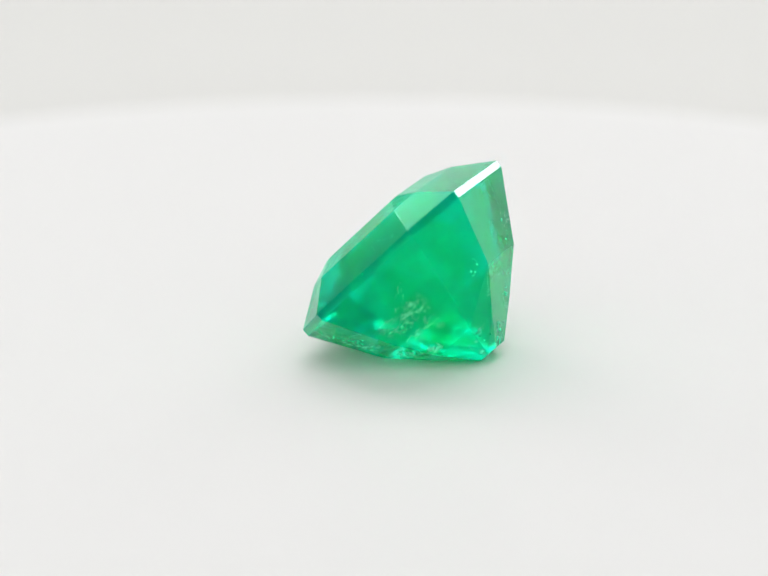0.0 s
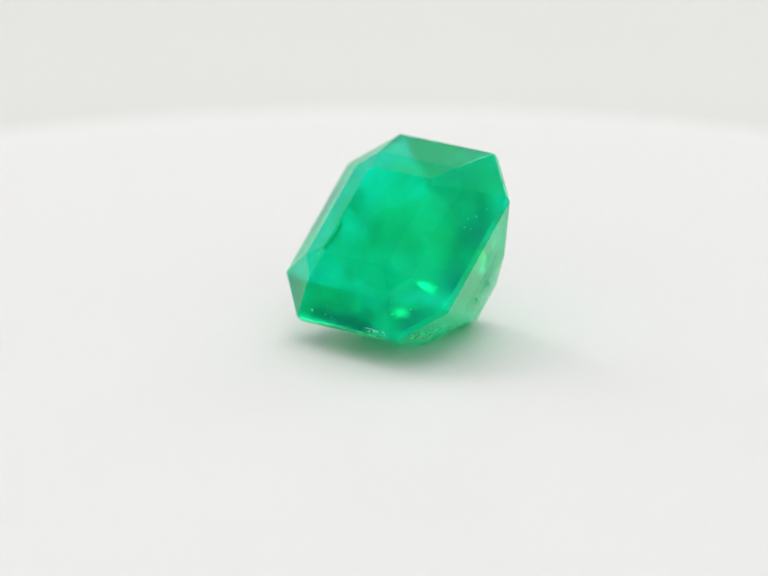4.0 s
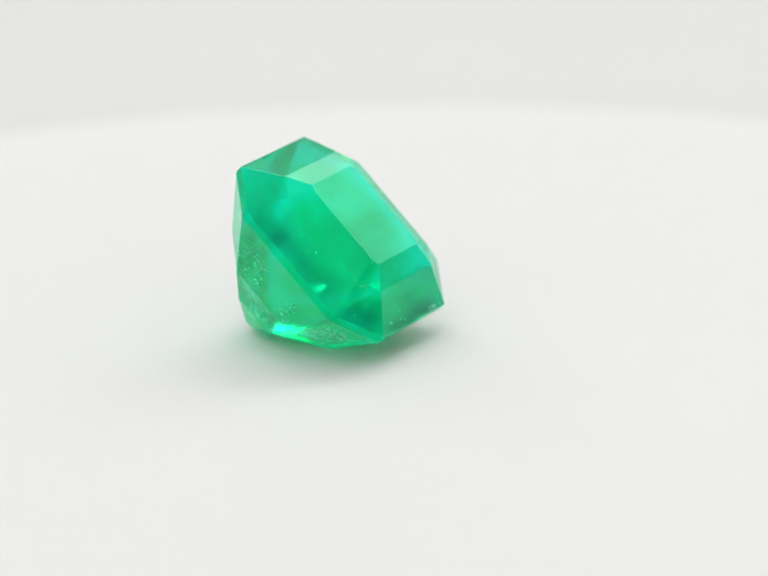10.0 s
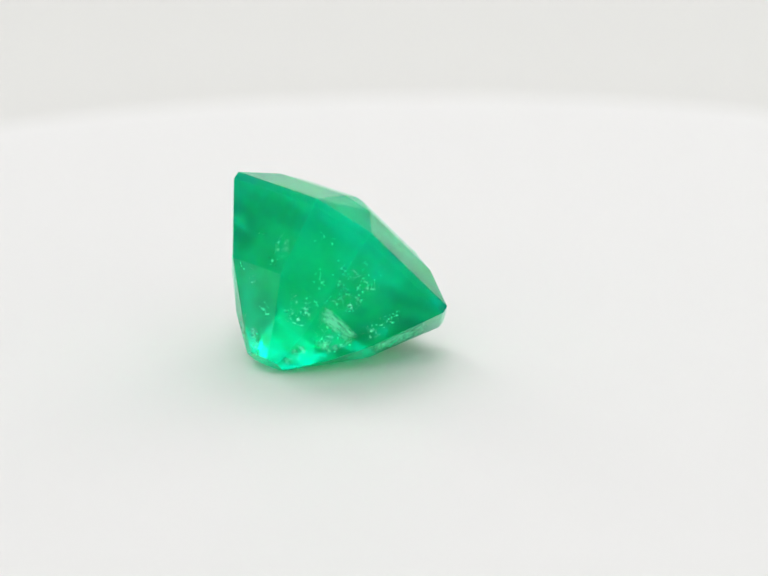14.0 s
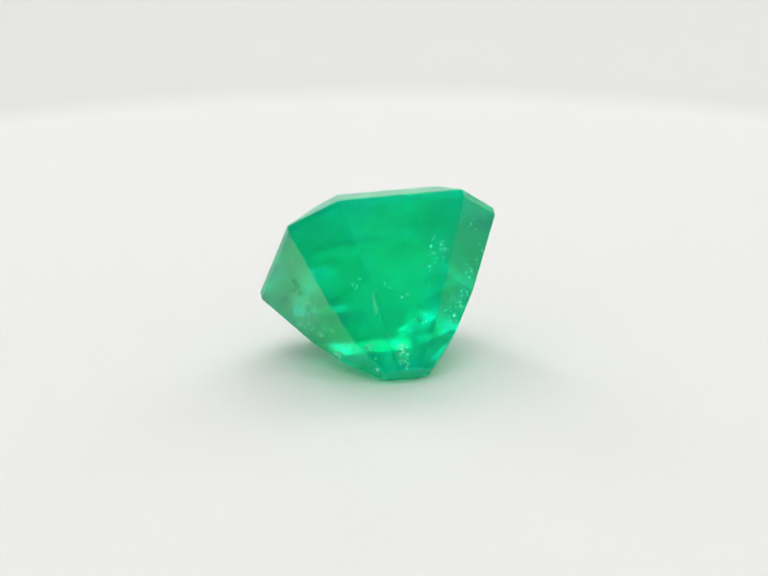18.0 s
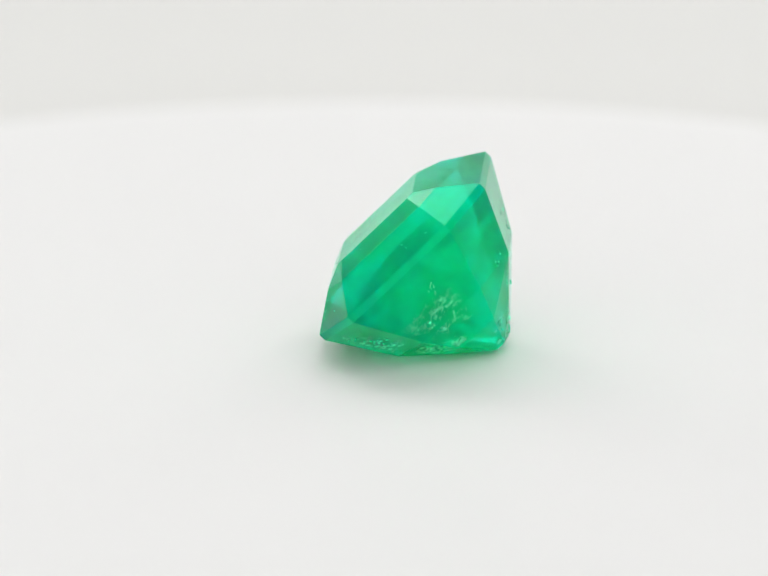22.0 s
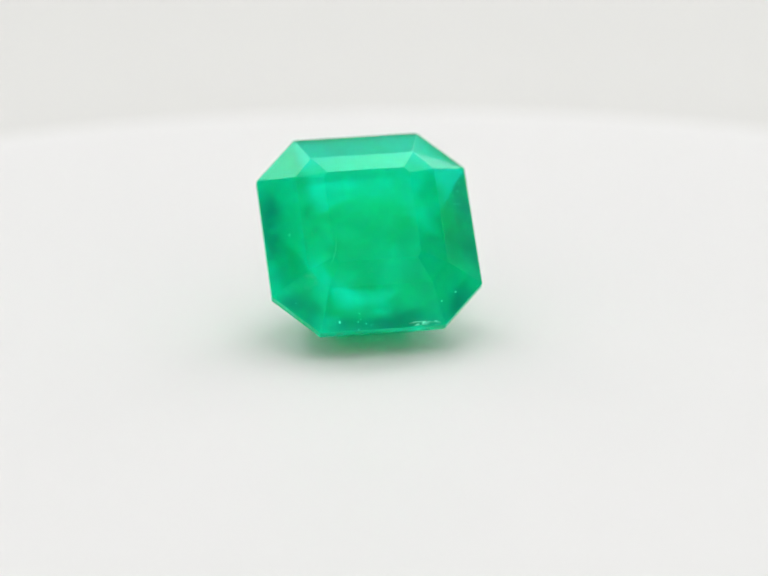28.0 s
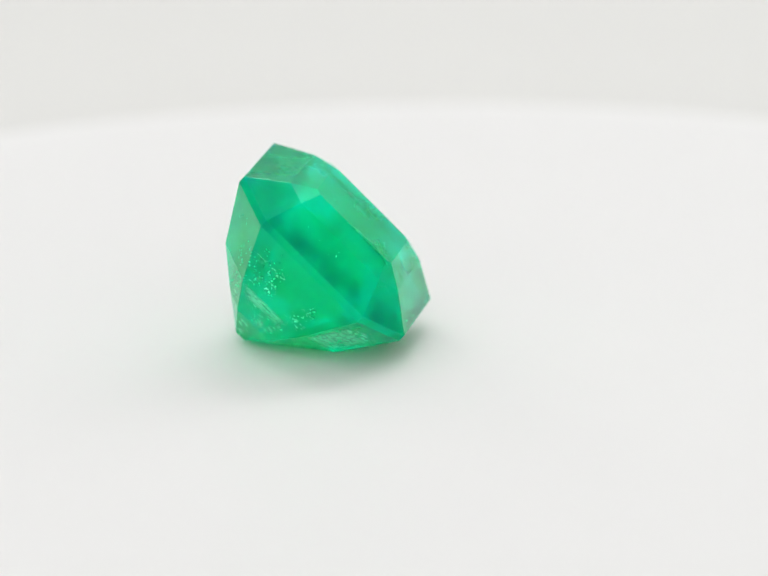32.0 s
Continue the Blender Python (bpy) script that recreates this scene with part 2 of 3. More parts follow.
def dark_edge_material():
    """Painted darkening of the crown's edges: a deep green tint with soft, uneven borders."""
    m, nt, p = material("painted_dark_edge")
    out = nt.nodes["Material Output"]
    co = nt.nodes.new("ShaderNodeTexCoord")
    n = nt.nodes.new("ShaderNodeTexNoise")
    n.inputs["Scale"].default_value, n.inputs["Detail"].default_value = 520, 6
    sep = nt.nodes.new("ShaderNodeSeparateXYZ")
    link(nt, co.outputs["UV"], sep.inputs[0])

    def soft_step(socket, lo, hi):
        r = nt.nodes.new("ShaderNodeMapRange")
        r.interpolation_type = "SMOOTHSTEP"
        r.inputs["From Min"].default_value, r.inputs["From Max"].default_value = lo, hi
        link(nt, socket, r.inputs["Value"])
        return r.outputs["Result"]

    def times(a, b):
        x = nt.nodes.new("ShaderNodeMath")
        x.operation = "MULTIPLY"
        link(nt, a, x.inputs[0])
        link(nt, b, x.inputs[1])
        return x.outputs[0]

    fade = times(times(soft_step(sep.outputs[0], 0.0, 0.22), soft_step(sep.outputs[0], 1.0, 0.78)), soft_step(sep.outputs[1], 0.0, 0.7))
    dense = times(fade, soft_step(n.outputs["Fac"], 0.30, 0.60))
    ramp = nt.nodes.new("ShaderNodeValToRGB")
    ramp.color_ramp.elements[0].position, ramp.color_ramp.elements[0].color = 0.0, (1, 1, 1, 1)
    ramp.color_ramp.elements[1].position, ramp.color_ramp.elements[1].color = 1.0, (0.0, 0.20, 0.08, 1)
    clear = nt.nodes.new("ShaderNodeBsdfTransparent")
    nt.nodes.remove(p)
    link(nt, co.outputs["Object"], n.inputs["Vector"])
    link(nt, dense, ramp.inputs["Fac"])
    link(nt, ramp.outputs["Color"], clear.inputs["Color"])
    link(nt, clear.outputs[0], out.inputs["Surface"])
    return m


SPARK = flaw_material("clear_needle", (0.40, 1.0, 0.82), 0.10, 0.8, 0.0, 0.1)
GLINT = flaw_material("pale_mint_fracture", (0.12, 0.92, 0.62), 0.34, 0.0, 0.95, 0.3)
DARK = flaw_material("dark_green_crystal", (0.0, 0.16, 0.08), 0.3, 0.2, 0.0, 0.0)
MINT = (0.38, 1.0, 0.82, 1)
# the first three paint facet reflections as pale mint strokes
PALE_SHEEN = pale_skin_material("painted_pale_sheen", 6.0, 4.0, 0.24, 0.58, 0.82, MINT, 0.20)
FAINT = pale_skin_material("faint_brushed_sheen", 9.0, 4.0, 0.40, 0.62, 0.4, MINT)
BRUSHED = pale_skin_material("brushed_pale_sheen", 12.0, 7.0, 0.42, 0.66, 0.55, MINT)
CRACKLED = pale_skin_material("crackled_pale_skin", 6.0, 1.8, 0.42, 0.60, 0.85, MINT)
SPECKLED = pale_skin_material("speckled_pale_skin", 6.0, 1.0, 0.55, 0.63, 1.0, MINT)
EDGE_DARK = dark_edge_material()
WISP = wisp_material()


def link_mesh(name, bm, mat, parent=None, label=""):
    me = bpy.data.meshes.new(name)
    bm.to_mesh(me)
    bm.free()
    me.materials.append(mat)
    ob = new(name, me)
    if parent:
        ob.parent = parent
    if label:
        ob["label"] = label
    return ob


part = link_mesh


def slab(x0, x1, y0, y1, z0, z1):
    bm = bmesh.new()
    bmesh.ops.create_cube(bm, size=1)
    for v in bm.verts:
        v.co = Vector((x0 if v.co.x < 0 else x1, y0 if v.co.y < 0 else y1, z0 if v.co.z < 0 else z1))
    return bm


def lathe(profile, steps=160):
    """A solid of revolution about z from (radius, height) pairs, top to bottom."""
    bm = bmesh.new()
    rings = []
    for r, z in profile:
        rings.append([bm.verts.new((r * math.cos(k * 2 * math.pi / steps), r * math.sin(k * 2 * math.pi / steps), z))
                      for k in range(steps)])
    for a, b in zip(rings, rings[1:]):
        for k in range(steps):
            j = (k + 1) % steps
            bm.faces.new((a[k], b[k], b[j], a[j]))
    bm.faces.new(rings[0])
    bm.faces.new(rings[-1][::-1])
    bmesh.ops.recalc_face_normals(bm, faces=bm.faces)
    for f in bm.faces:
        f.smooth = len(f.verts) == 4
    return bm


# ---------------------------------------------------------------- tent
FLOOR_Z = -0.0025
T = 0.003
tagged(link_mesh("floor", slab(-0.8, 0.8, -0.8, 0.8, FLOOR_Z - 2 * T, FLOOR_Z - 0.0006), FABRIC),
       "white fabric floor of the light tent", "floor", kind="structure")
tagged(link_mesh("wall_north", slab(-0.8, 0.8, 0.8, 0.8 + T, FLOOR_Z - 2 * T, 1.0), FABRIC), "white fabric wall of the light tent", "wall", kind="structure")
tagged(link_mesh("wall_south", slab(-0.8, 0.8, -0.8 - T, -0.8, FLOOR_Z - 2 * T, 1.0), FABRIC), "white fabric that closes the front of the light tent", "wall", kind="structure")
tagged(link_mesh("wall_west", slab(-0.8 - T, -0.8, -0.8, 0.8, FLOOR_Z - 2 * T, 1.0), FABRIC), "white fabric wall of the light tent", "wall", kind="structure")
tagged(link_mesh("wall_east", slab(0.8, 0.8 + T, -0.8, 0.8, FLOOR_Z - 2 * T, 1.0), FABRIC), "white fabric wall of the light tent", "wall", kind="structure")
tagged(link_mesh("ceiling", slab(-0.8, 0.8, -0.8, 0.8, 1.0, 1.0 + T), FABRIC), "white fabric roof of the light tent", "ceiling", kind="structure")


def sweep_bmesh():
    """A sheet of paper that lies under the turntable and bends gently upwards behind it."""
    bend, y0, end = radians(11), 0.0535, 0.42
    line = [(-0.3, 0.0)] + [(y0 + 0.11 * math.sin(bend * k / 12), 0.11 * (1 - math.cos(bend * k / 12))) for k in range(13)]
    line.append((end, line[-1][1] + (end - line[-1][0]) * math.tan(bend)))
    bm = bmesh.new()
    rows = [[bm.verts.new((x, y, FLOOR_Z + z + h)) for y, z in line] for x in (-0.5, 0.5) for h in (-0.0003, 0.0)]
    for a, b in ((0, 1), (1, 3), (3, 2), (2, 0)):
        for k in range(len(line) - 1):
            bm.faces.new((rows[a][k], rows[b][k], rows[b][k + 1], rows[a][k + 1]))
    bm.faces.new([rows[k][0] for k in (0, 2, 3, 1)])
    bm.faces.new([rows[k][-1] for k in (0, 1, 3, 2)])
    bmesh.ops.recalc_face_normals(bm, faces=bm.faces)
    return bm


tagged(link_mesh("backdrop", sweep_bmesh(), PAPER), "white paper sheet under the turntable, bending up behind it", "backdrop", kind="structure")

# ---------------------------------------------------------------- turntable
turntable = tagged(new("turntable"), "small round white plastic turntable on white paper", "turntable")
R = 48.8 * MM
RIM = 5.0 * MM                     # rounding of the plate's upper edge
AXIS = Vector((0, -2.0 * MM, 0))   # the plate sits a little off the motor's axis


def off_axis(bm):
    for v in bm.verts:
        v.co += AXIS
    return bm


rim_profile = [(R - RIM + RIM * math.sin(radians(a)), 0.28 * RIM * (math.cos(radians(a)) - 1)) for a in range(0, 91, 9)]
part("plate", off_axis(lathe(rim_profile + [(R, -1.55 * MM), (R - 0.2 * MM, -1.6 * MM)])), PLATE, turntable, "smooth white plastic plate")
part("foot", off_axis(lathe([(R - 0.6 * MM, -1.6 * MM), (R - 0.6 * MM, FLOOR_Z)])), PLATE, turntable, "white plastic foot")

# ---------------------------------------------------------------- gem
def ring(au, av, hu, hv, w):
    """Eight corners of a cut-corner rectangle: half width and height, half lengths of top and side edges, depth."""
    return [(-hu, av, w), (hu, av, w), (au, hv, w), (au, -hv, w), (hu, -av, w), (-hu, -av, w), (-au, -hv, w), (-au, hv, w)]


CUT = [ring(2.05, 2.45, 1.85, 2.15, 1.69),      # table
       ring(3.32, 3.55, 2.45, 2.55, 1.20),      # crown step
       ring(5.02, 5.28, 2.97, 3.17, 0.00),      # girdle, crown side
       ring(5.02, 5.28, 2.97, 3.17, -0.38),     # girdle, pavilion side
       ring(3.51, 3.64, 1.80, 1.91, -3.52),     # pavilion step
       ring(2.48, 1.96, 1.25, 1.05, -5.20),     # lower pavilion step
       ring(1.15, 0.50, 0.60, 0.26, -6.62)]     # culet
SIDES = {"top": 0, "top_right": 1, "right": 2, "low_right": 3, "low": 4, "low_left": 5, "left": 6, "top_left": 7}


def on_facet(level, side, s, b):
    """A place on the facet between rings level and level + 1: s along its edge, b from the upper to the lower ring."""
    k = SIDES[side]
    j = (k + 1) % 8
    p = [gem_to_base(*CUT[level][k]), gem_to_base(*CUT[level][j]), gem_to_base(*CUT[level + 1][k]), gem_to_base(*CUT[level + 1][j])]
    return p[0].lerp(p[1], s).lerp(p[2].lerp(p[3], s), b)


def facet_frame(level, side):
    """Directions along the facet's edge, across it, and out of the stone."""
    k = on_facet(level, side, 0.5, 0.5)
    along = (on_facet(level, side, 1, 0.5) - on_facet(level, side, 0, 0.5)).normalized()
    across = on_facet(level, side, 0.5, 1) - on_facet(level, side, 0.5, 0)
    out = along.cross(across).normalized()
    if out.dot(k - gem_to_base(0, 0, -2)) < 0:
        out.negate()
    return along, out.cross(along), out


def gem_bmesh():
    bm = bmesh.new()
    rings = [[bm.verts.new(gem_to_base(*p)) for p in c] for c in CUT]
    crown = set(rings[0] + rings[1])
    for a, b in zip(rings, rings[1:]):
        for k in range(8):
            j = (k + 1) % 8
            bm.faces.new((a[k], b[k], b[j], a[j]))
    bm.faces.new(rings[0])
    bm.faces.new(rings[-1][::-1])
    bmesh.ops.recalc_face_normals(bm, faces=bm.faces)
    bmesh.ops.bevel(bm, geom=[e for e in bm.edges if sum(v in crown for v in e.verts) < 2], offset=0.02 * MM, segments=1, affect="EDGES", profile=0.5)
    return bm


emerald = tagged(new("emerald", None), "cloudy green emerald-cut gem leaning on its pavilion on the plate", "gemstone")
part("stone", gem_bmesh(), EMERALD, emerald, "clear green stone with polished facets")


def cloud_bmesh(k, soft):
    """The stone's shape, shrunk and rounded, with an uneven skin."""
    bm = bmesh.new()
    mid = -1.75
    rings = [[bm.verts.new((u * k, v * k, mid + (w - mid) * k)) for u, v, w in c] for c in CUT]
    for a_, b_ in zip(rings, rings[1:]):
        for i in range(8):
            j = (i + 1) % 8
            bm.faces.new((a_[i], b_[i], b_[j], a_[j]))
    bm.faces.new(rings[0])
    bm.faces.new(rings[-1][::-1])
    bmesh.ops.recalc_face_normals(bm, faces=bm.faces)
    bmesh.ops.triangulate(bm, faces=bm.faces)
    for _ in range(3):
        bmesh.ops.subdivide_edges(bm, edges=bm.edges, cuts=1, use_grid_fill=True)
        for _ in range(soft):
            bmesh.ops.smooth_vert(bm, verts=bm.verts, factor=0.5, use_axis_x=True, use_axis_y=True, use_axis_z=True)
    bm.normal_update()
    shift = [v.normal * (0.08 * noise.noise(v.co * 1.3) + 0.04 * noise.noise(v.co * 4)) for v in bm.verts]
    for v, d in zip(bm.verts, shift):
        v.co = gem_to_base(*(v.co + d))
    for f in bm.faces:
        f.smooth = True
    return bm


part("veil", cloud_bmesh(0.86, 2), CLOUD, emerald, "milky green veil under the stone's skin")
part("core", cloud_bmesh(0.50, 3), CORE, emerald, "pale milky cloud deep in the stone")


# Brushed, feathered and speckled stretches of the skin and painted reflections, a hair proud of the stone.
def pale_patch(name, mat, label, level, side, s0, s1, b0, b1):
    along, across, out = facet_frame(level, side)
    bm = bmesh.new()
    uv = bm.loops.layers.uv.new("flat")
    spot = [[on_facet(level, side, s0 + (s1 - s0) * i / 6, b0 + (b1 - b0) * j / 6) for j in range(7)] for i in range(7)]
    mm = bm.verts.layers.float_vector.new("millimetres")
    top, low = [], []
    for line in spot:
        for made, rise in ((top, 0.012), (low, 0.004)):
            made.append([bm.verts.new(p + out * (rise * MM)) for p in line])
            for v, p in zip(made[-1], line):
                d = p - spot[0][0]
                v[mm] = (d.dot(along) / MM + 3 * level, d.dot(across) / MM + SIDES[side], 0)
    for i in range(6):
        for j in range(6):
            f = bm.faces.new((top[i][j], top[i + 1][j], top[i + 1][j + 1], top[i][j + 1]))
            for lp, (a_, b_) in zip(f.loops, ((i, j), (i + 1, j), (i + 1, j + 1), (i, j + 1))):
                lp[uv].uv = (a_ / 6, b_ / 6)
    part(name, bm, mat, emerald, label)


# Strips and low corner facets carry their bright reflections as pale colour.
for w_name, w_mat, w_label, w_places in (
        ("brushed_sheen", BRUSHED, "brushed strip of a facet with a painted reflection", (
            (4, "low_left", 0.3, 1.0, 0.05, 0.7),)),
        ("faint_sheen", FAINT, "faintly brushed patch of a facet with a painted reflection", (
            (3, "right", 0.22, 1.0, 0.60, 0.98), (4, "right", 0.25, 1.0, 0.0, 0.50))),
        ("painted_sheen", PALE_SHEEN, "facet's reflection painted as an almost white strip", (
            (4, "left", 0.20, 1.0, 0.0, 0.40), (3, "low_left", 0.10, 0.95, 0.30, 1.0), (3, "low_left", 0.3, 0.95, 0.45, 1.0))),
        ("feather", CRACKLED, "ragged pale patch: feather-like fractures and painted floor reflections", (
            (3, "low_left", 0.05, 0.95, 0.10, 0.98), (4, "left", 0.15, 0.60, 0.15, 0.95), (4, "low_left", 0.1, 0.7, 0.1, 0.9),
            (1, "low_left", 0.45, 1.0, 0.0, 0.5),
            (5, "top", 0.45, 1.0, 0.05, 1.0), (3, "low_right", 0.1, 0.9, 0.05, 0.95), (4, "low_right", 0.1, 0.9, 0.05, 0.9),
            (4, "right", 0.65, 1.0, 0.2, 0.95), (5, "top_right", 0.1, 0.9, 0.1, 0.9), (4, "top_right", 0.0, 0.4, 0.1, 0.7),
            (1, "low", 0.02, 0.3, 0.86, 0.98), (5, "right", 0.0, 0.5, 0.3, 1.0), (5, "left", 0.3, 1.0, 0.1, 0.9))),
        ("speckled_skin", SPECKLED, "strewn pale specks in the facet", (
            (3, "left", 0.55, 1.0, 0.30, 1.0), (3, "top", 0.0, 0.30, 0.45, 1.0), (4, "left", 0.15, 0.95, 0.05, 0.95), (4, "top_left", 0.05, 0.8, 0.1, 0.9),
            (3, "left", 0.0, 0.35, 0.45, 1.0), (4, "top", 0.4, 0.7, 0.05, 0.45)))):
    for place in w_places:
        pale_patch(w_name, w_mat, w_label, *place)


# Deep green sheets a little under the crown's sides: optical edge darkening put into colour.
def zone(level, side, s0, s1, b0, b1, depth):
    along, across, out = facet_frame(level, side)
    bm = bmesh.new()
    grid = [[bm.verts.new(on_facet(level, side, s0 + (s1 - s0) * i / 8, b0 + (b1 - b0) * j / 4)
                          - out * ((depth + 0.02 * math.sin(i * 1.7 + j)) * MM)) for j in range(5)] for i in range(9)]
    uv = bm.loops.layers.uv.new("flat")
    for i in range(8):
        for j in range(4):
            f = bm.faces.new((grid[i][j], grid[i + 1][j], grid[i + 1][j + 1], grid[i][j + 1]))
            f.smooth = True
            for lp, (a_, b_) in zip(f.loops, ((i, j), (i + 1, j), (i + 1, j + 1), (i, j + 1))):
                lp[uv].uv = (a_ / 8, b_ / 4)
    part("crown_edge_dark", bm, EDGE_DARK, emerald, "dark crown edge painted on a green sheet inside the stone")


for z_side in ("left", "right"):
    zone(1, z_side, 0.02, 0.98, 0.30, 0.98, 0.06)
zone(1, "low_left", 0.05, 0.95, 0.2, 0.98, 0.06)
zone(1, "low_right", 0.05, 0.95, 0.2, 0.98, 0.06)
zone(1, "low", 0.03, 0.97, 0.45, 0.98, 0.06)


# Pale wisps just under the crown and the pavilion's back.
def wisp(u, v, w, ru, rv, turn):
    bm = bmesh.new()
    uv = bm.loops.layers.uv.new("flat")
    c_, s_ = math.cos(turn), math.sin(turn)
    grid = []
    for i in range(9):
        grid.append([])
        for j in range(9):
            x, y = ru * (i / 4 - 1), rv * (j / 4 - 1)
            grid[-1].append(bm.verts.new(gem_to_base(u + x * c_ - y * s_, v + x * s_ + y * c_, w + 0.06 * math.sin(i * 1.3 + j * 0.9))))
    for i in range(8):
        for j in range(8):
            f = bm.faces.new((grid[i][j], grid[i + 1][j], grid[i + 1][j + 1], grid[i][j + 1]))
            f.smooth = True
            for lp, (a_, b_) in zip(f.loops, ((i, j), (i + 1, j), (i + 1, j + 1), (i, j + 1))):
                lp[uv].uv = (a_ / 8, b_ / 8)
    part("wisp", bm, WISP, emerald, "pale cloudy wisp inside the stone")


wisp(0.9, 1.2, 1.54, 1.1, 0.9, 0.3)
wisp(1.5, -0.6, 1.50, 0.7, 1.3, 0.1)
wisp(2.2, -2.2, 1.10, 0.9, 0.9, 0.5)
wisp(-0.4, 0.2, 1.48, 1.3, 1.0, -0.4)
wisp(-0.9, -1.9, 1.42, 1.0, 0.6, 0.2)
wisp(0.6, -2.9, 1.12, 1.4, 0.4, 0.0)
wisp(-2.4, 1.6, 1.18, 0.5, 1.2, 0.1)


# Flecks, needles and dark crystals at the stone's skin: six flake shapes, shared.
def flake(sides, long_, wide, thick, seed):
    rnd = random.Random(seed)
    bm = bmesh.new()
    ring_lo, ring_hi = [], []
    for i in range(sides):
        a_ = 2 * math.pi * (i + rnd.uniform(-0.3, 0.3)) / sides
        r_ = rnd.uniform(0.55, 1.0)
        x, y = r_ * math.cos(a_) * long_, r_ * math.sin(a_) * wide
        ring_lo.append(bm.verts.new((x, y, -thick)))
        ring_hi.append(bm.verts.new((x * 0.8, y * 0.8, thick * rnd.uniform(0.3, 1.2))))
    bm.faces.new(ring_lo[::-1])
    top = bm.verts.new((0, 0, thick * 1.3))
    for i in range(sides):
        j = (i + 1) % sides
        bm.faces.new((ring_lo[i], ring_lo[j], ring_hi[j], ring_hi[i]))
        bm.faces.new((ring_hi[i], ring_hi[j], top))
    bmesh.ops.recalc_face_normals(bm, faces=bm.faces)
    return bm


def flake_mesh(name, mat, *shape):
    me = bpy.data.meshes.new(name)
    bm = flake(*shape)
    bm.to_mesh(me)
    bm.free()
    me.materials.append(mat)
    return me


U = 0.1 * MM
FLECKS = [flake_mesh("fleck", GLINT, 5, U, 0.55 * U, 0.4 * U, 1), flake_mesh("fleck", GLINT, 6, U, 0.8 * U, 0.5 * U, 2),
          flake_mesh("fleck", GLINT, 4, 1.6 * U, 0.4 * U, 0.3 * U, 3)]
NEEDLES = [flake_mesh("needle", SPARK, 6, 2.4 * U, 0.16 * U, 0.12 * U, 4), flake_mesh("needle", SPARK, 5, 1.8 * U, 0.2 * U, 0.12 * U, 5)]
CRYSTALS = [flake_mesh("dark_crystal", DARK, 6, U, 0.8 * U, 0.2 * U, 6), flake_mesh("dark_crystal", DARK, 5, 1.3 * U, 0.5 * U, 0.2 * U, 7)]


def scatter(name, meshes, level, side, count, s_span, b_span, size, seed, turn=None, sink=0.015):
    """Strews count flakes over a stretch of one facet; turn: their common direction in degrees, if they have one."""
    rnd = random.Random(seed)
    along, across, out = facet_frame(level, side)
    nests = [(rnd.uniform(*s_span), rnd.uniform(*b_span)) for _ in range(max(3, count // 7))]
    for _ in range(count):
        s_, b_ = rnd.choice(nests)
        s_ += rnd.gauss(0, (s_span[1] - s_span[0]) * 0.09)
        b_ += rnd.gauss(0, (b_span[1] - b_span[0]) * 0.09)
        p = on_facet(level, side, min(max(s_, 0.01), 0.99), min(max(b_, 0.01), 0.99))
        a_ = radians(turn + rnd.uniform(-8, 8)) if turn is not None else rnd.uniform(0, 2 * math.pi)
        x = along * math.cos(a_) + across * math.sin(a_)
        y = out.cross(x)
        k = size[0] + (size[1] - size[0]) * rnd.random() ** 2
        tip = Euler((rnd.uniform(-1.2, 1.2), rnd.uniform(-1.2, 1.2), 0)).to_matrix()
        m = (Matrix((x, y, out)).transposed() @ tip * k).to_4x4()
        m.translation = p - out * (sink * MM)
        ob = new(name, rnd.choice(meshes))
        ob.parent = emerald
        ob.matrix_local = m


scatter("fleck", FLECKS, 3, "left", 90, (0.62, 0.99), (0.30, 0.98), (0.3, 1.0), 11)
scatter("fleck", FLECKS, 3, "left", 10, (0.76, 0.84), (0.50, 0.80), (0.6, 1.2), 31)
scatter("dark_crystal", CRYSTALS, 3, "left", 14, (0.72, 0.97), (0.05, 0.75), (0.5, 1.0), 32)
scatter("fleck", FLECKS, 3, "top_left", 34, (0.05, 0.8), (0.15, 0.95), (0.3, 0.85), 12)
scatter("fleck", FLECKS, 4, "top_left", 16, (0.1, 0.9), (0.0, 0.7), (0.3, 0.8), 13)
scatter("fleck", FLECKS, 4, "left", 22, (0.1, 0.95), (0.2, 0.9), (0.3, 0.8), 14)
scatter("fleck", FLECKS, 3, "left", 14, (0.0, 0.25), (0.45, 0.95), (0.4, 1.0), 15)
scatter("fleck", FLECKS, 3, "low_left", 20, (0.1, 0.9), (0.45, 0.98), (0.5, 1.5), 16)
scatter("fleck", FLECKS, 3, "low_right", 26, (0.1, 0.7), (0.08, 0.7), (0.5, 1.4), 17)
scatter("fleck", FLECKS, 4, "low_right", 12, (0.05, 0.9), (0.1, 0.8), (0.5, 1.3), 18)
scatter("needle", NEEDLES, 3, "right", 30, (0.28, 0.72), (0.36, 0.98), (0.8, 2.2), 19, turn=52)
scatter("needle", NEEDLES, 4, "right", 12, (0.45, 0.85), (0.2, 0.9), (0.5, 1.1), 20, turn=60)
scatter("fleck", FLECKS, 3, "right", 12, (0.62, 0.98), (0.6, 1.0), (0.4, 1.2), 21)
scatter("fleck", FLECKS, 4, "top", 16, (0.15, 0.9), (0.05, 0.8), (0.3, 0.9), 22)
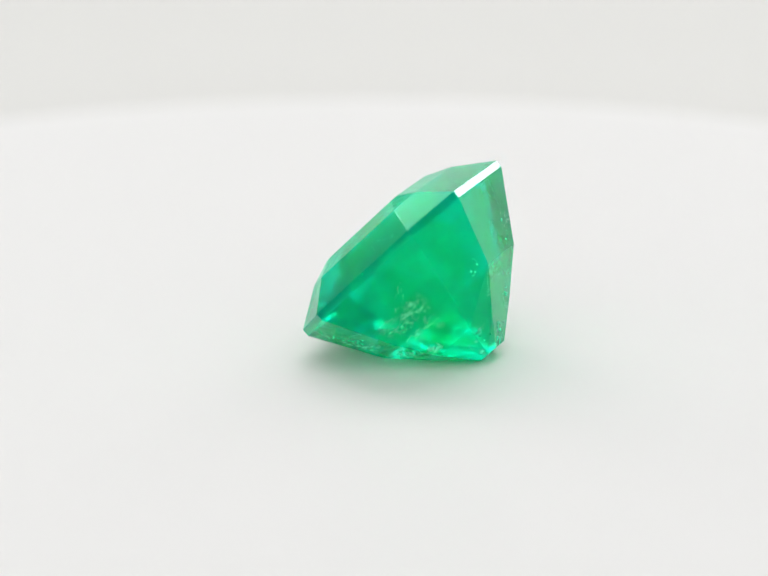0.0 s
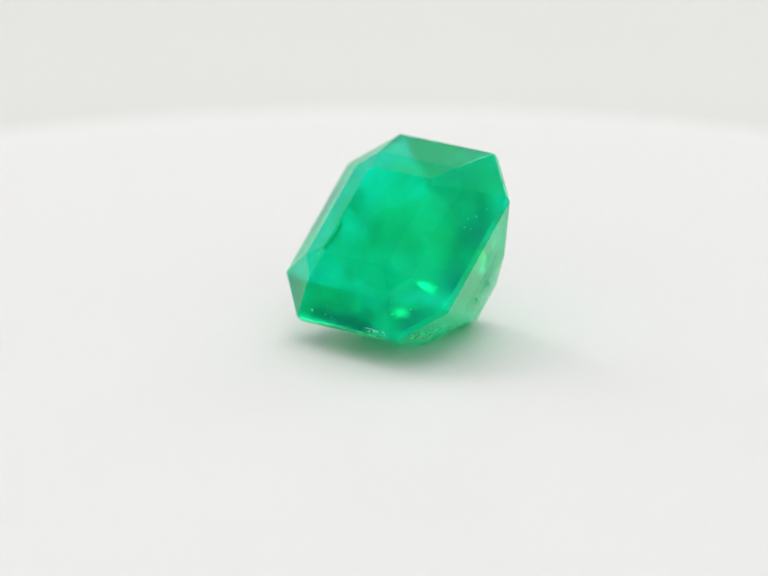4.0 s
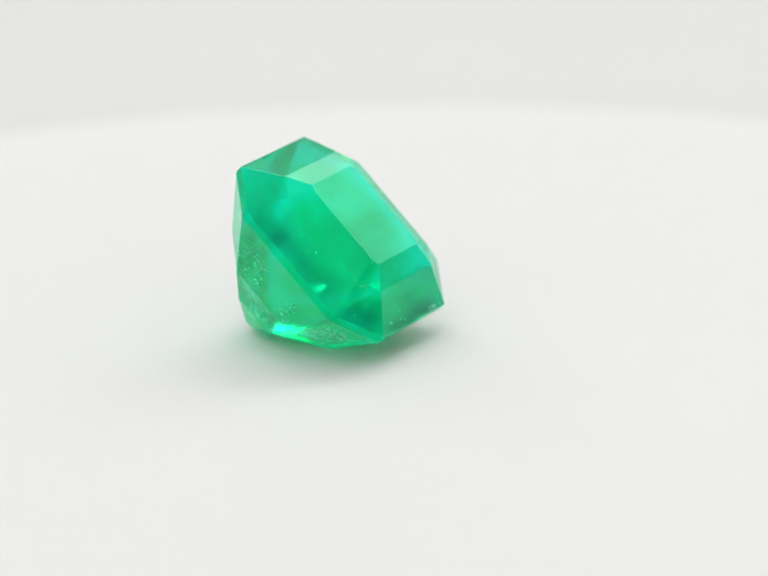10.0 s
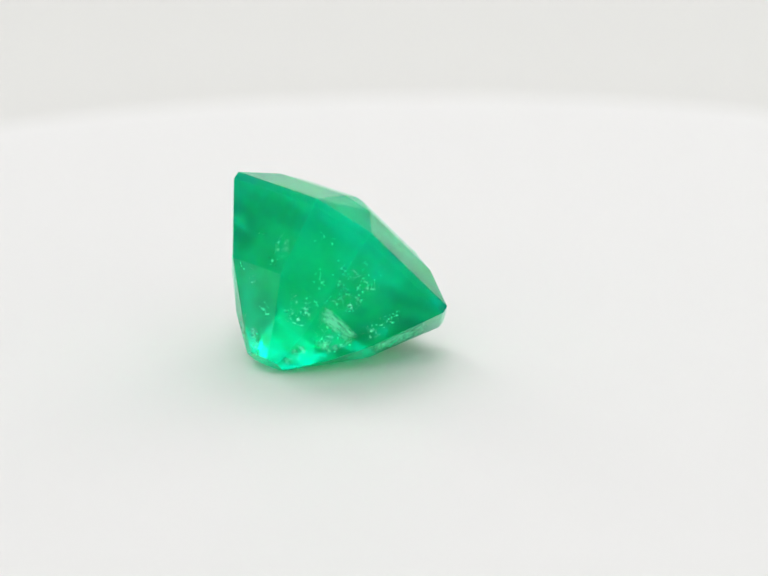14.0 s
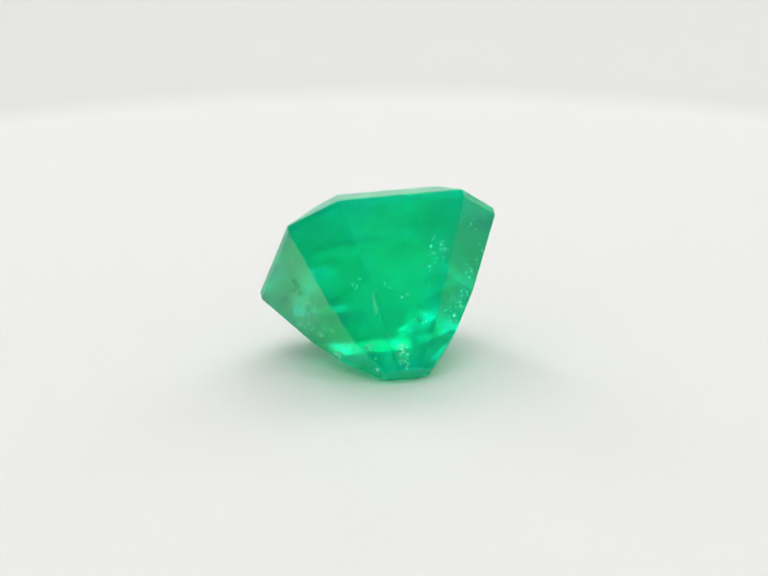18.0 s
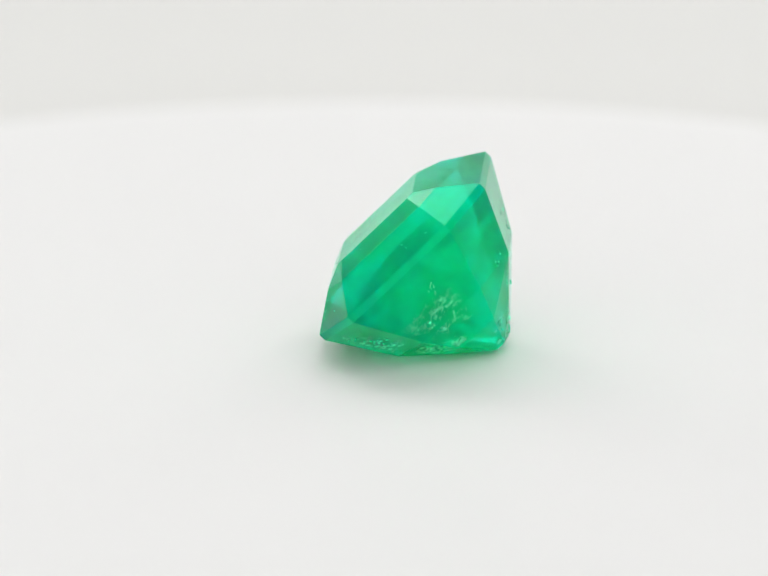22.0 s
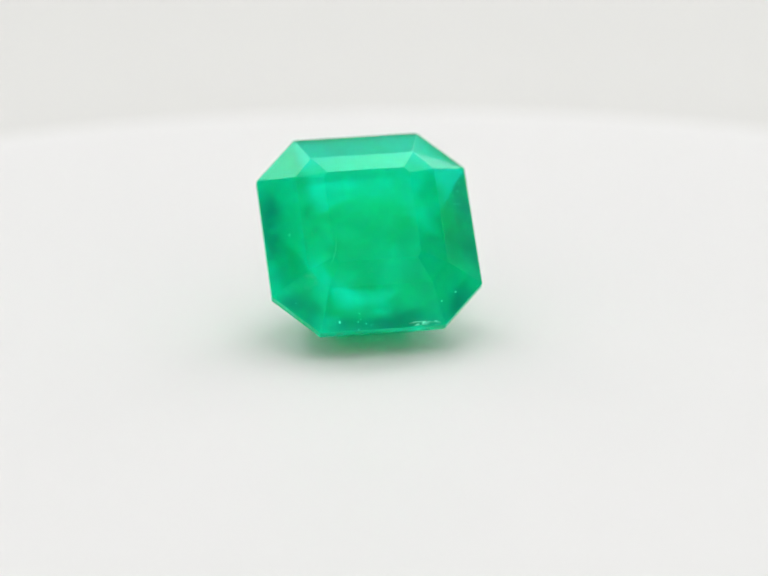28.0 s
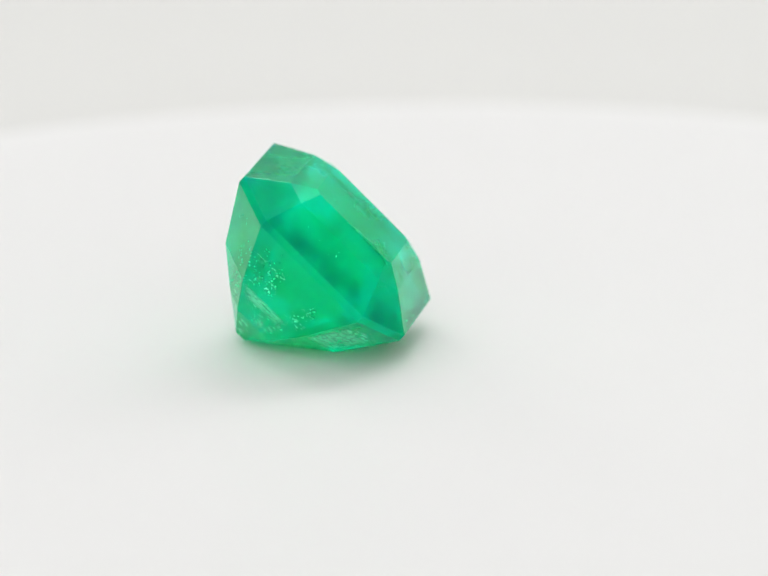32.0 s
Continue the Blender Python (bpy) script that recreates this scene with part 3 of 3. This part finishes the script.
scatter("fleck", FLECKS, 3, "top_right", 10, (0.0, 0.4), (0.7, 1.0), (0.3, 0.8), 23)
scatter("fleck", FLECKS, 5, "top", 12, (0.45, 0.95), (0.1, 0.9), (0.5, 1.4), 24)
scatter("fleck", FLECKS, 5, "top_right", 8, (0.1, 0.9), (0.1, 0.9), (0.4, 1.0), 25)
scatter("dark_crystal", CRYSTALS, 3, "top", 9, (0.2, 0.62), (0.5, 0.98), (0.8, 1.4), 26)
scatter("fleck", FLECKS, 3, "top", 9, (0.08, 0.26), (0.55, 1.0), (0.4, 1.1), 34)
scatter("fleck", FLECKS, 4, "top", 16, (0.15, 0.45), (0.4, 0.9), (0.4, 1.1), 35)
scatter("dark_crystal", CRYSTALS, 5, "top_right", 4, (0.2, 0.8), (0.2, 0.7), (1.0, 2.2), 27)
scatter("dark_crystal", CRYSTALS, 3, "left", 6, (0.75, 0.97), (0.3, 0.9), (0.6, 1.1), 28)
scatter("needle", NEEDLES, 0, "low", 12, (0.28, 0.62), (0.25, 1.0), (0.35, 0.8), 29, turn=80)
scatter("needle", NEEDLES, 1, "low", 10, (0.2, 0.6), (0.0, 0.3), (0.3, 0.7), 30, turn=80)
scatter("fleck", FLECKS, 1, "low", 9, (0.1, 0.95), (0.7, 0.97), (0.3, 0.9), 33)


for k_, side_ in enumerate(("left", "right", "low", "low_left", "low_right")):
    scatter("fleck", FLECKS, 1, side_, 10, (0.05, 0.95), (0.15, 0.95), (0.12, 0.5), 50 + k_)
    scatter("needle", NEEDLES, 0, side_, 4, (0.1, 0.9), (0.1, 0.9), (0.2, 0.5), 60 + k_)


# A bent crack just under the table's left edge.
def crack():
    bm = bmesh.new()
    rnd = random.Random(5)
    lines = ([], [])
    for i in range(17):
        f = i / 16
        u = -2.0 + 0.16 * math.sin(f * 3.4) - 0.12 * f + rnd.uniform(-0.02, 0.02)
        v = -0.7 - 1.6 * f
        w = 1.69 - max(0.0, (-2.05 - u) * 0.386, (-2.45 - v) * 0.445)
        for line, d in zip(lines, (-0.01, 0.25)):
            line.append(bm.verts.new(gem_to_base(u + 0.25 * d, v, w - d)))
    for i in range(16):
        bm.faces.new((lines[0][i], lines[0][i + 1], lines[1][i + 1], lines[1][i]))
    bmesh.ops.solidify(bm, geom=list(bm.faces), thickness=0.012 * MM)
    return bm


part("crack", crack(), GLINT, emerald, "thin pale crack inside the stone")


# ---------------------------------------------------------------- movement
def motions():
    gem_rows, table_rows = [], []
    for k in range(65):
        t = k * 0.5
        a = TURN * (t - FACE_ON)
        spin = Matrix.Rotation(a, 4, "Z")
        gem_rows.append((t, Matrix.Translation(spin @ (BASE * MM)) @ spin))
        table_rows.append((t, spin))
    walk(emerald, gem_rows)
    walk(turntable, table_rows)


motions()
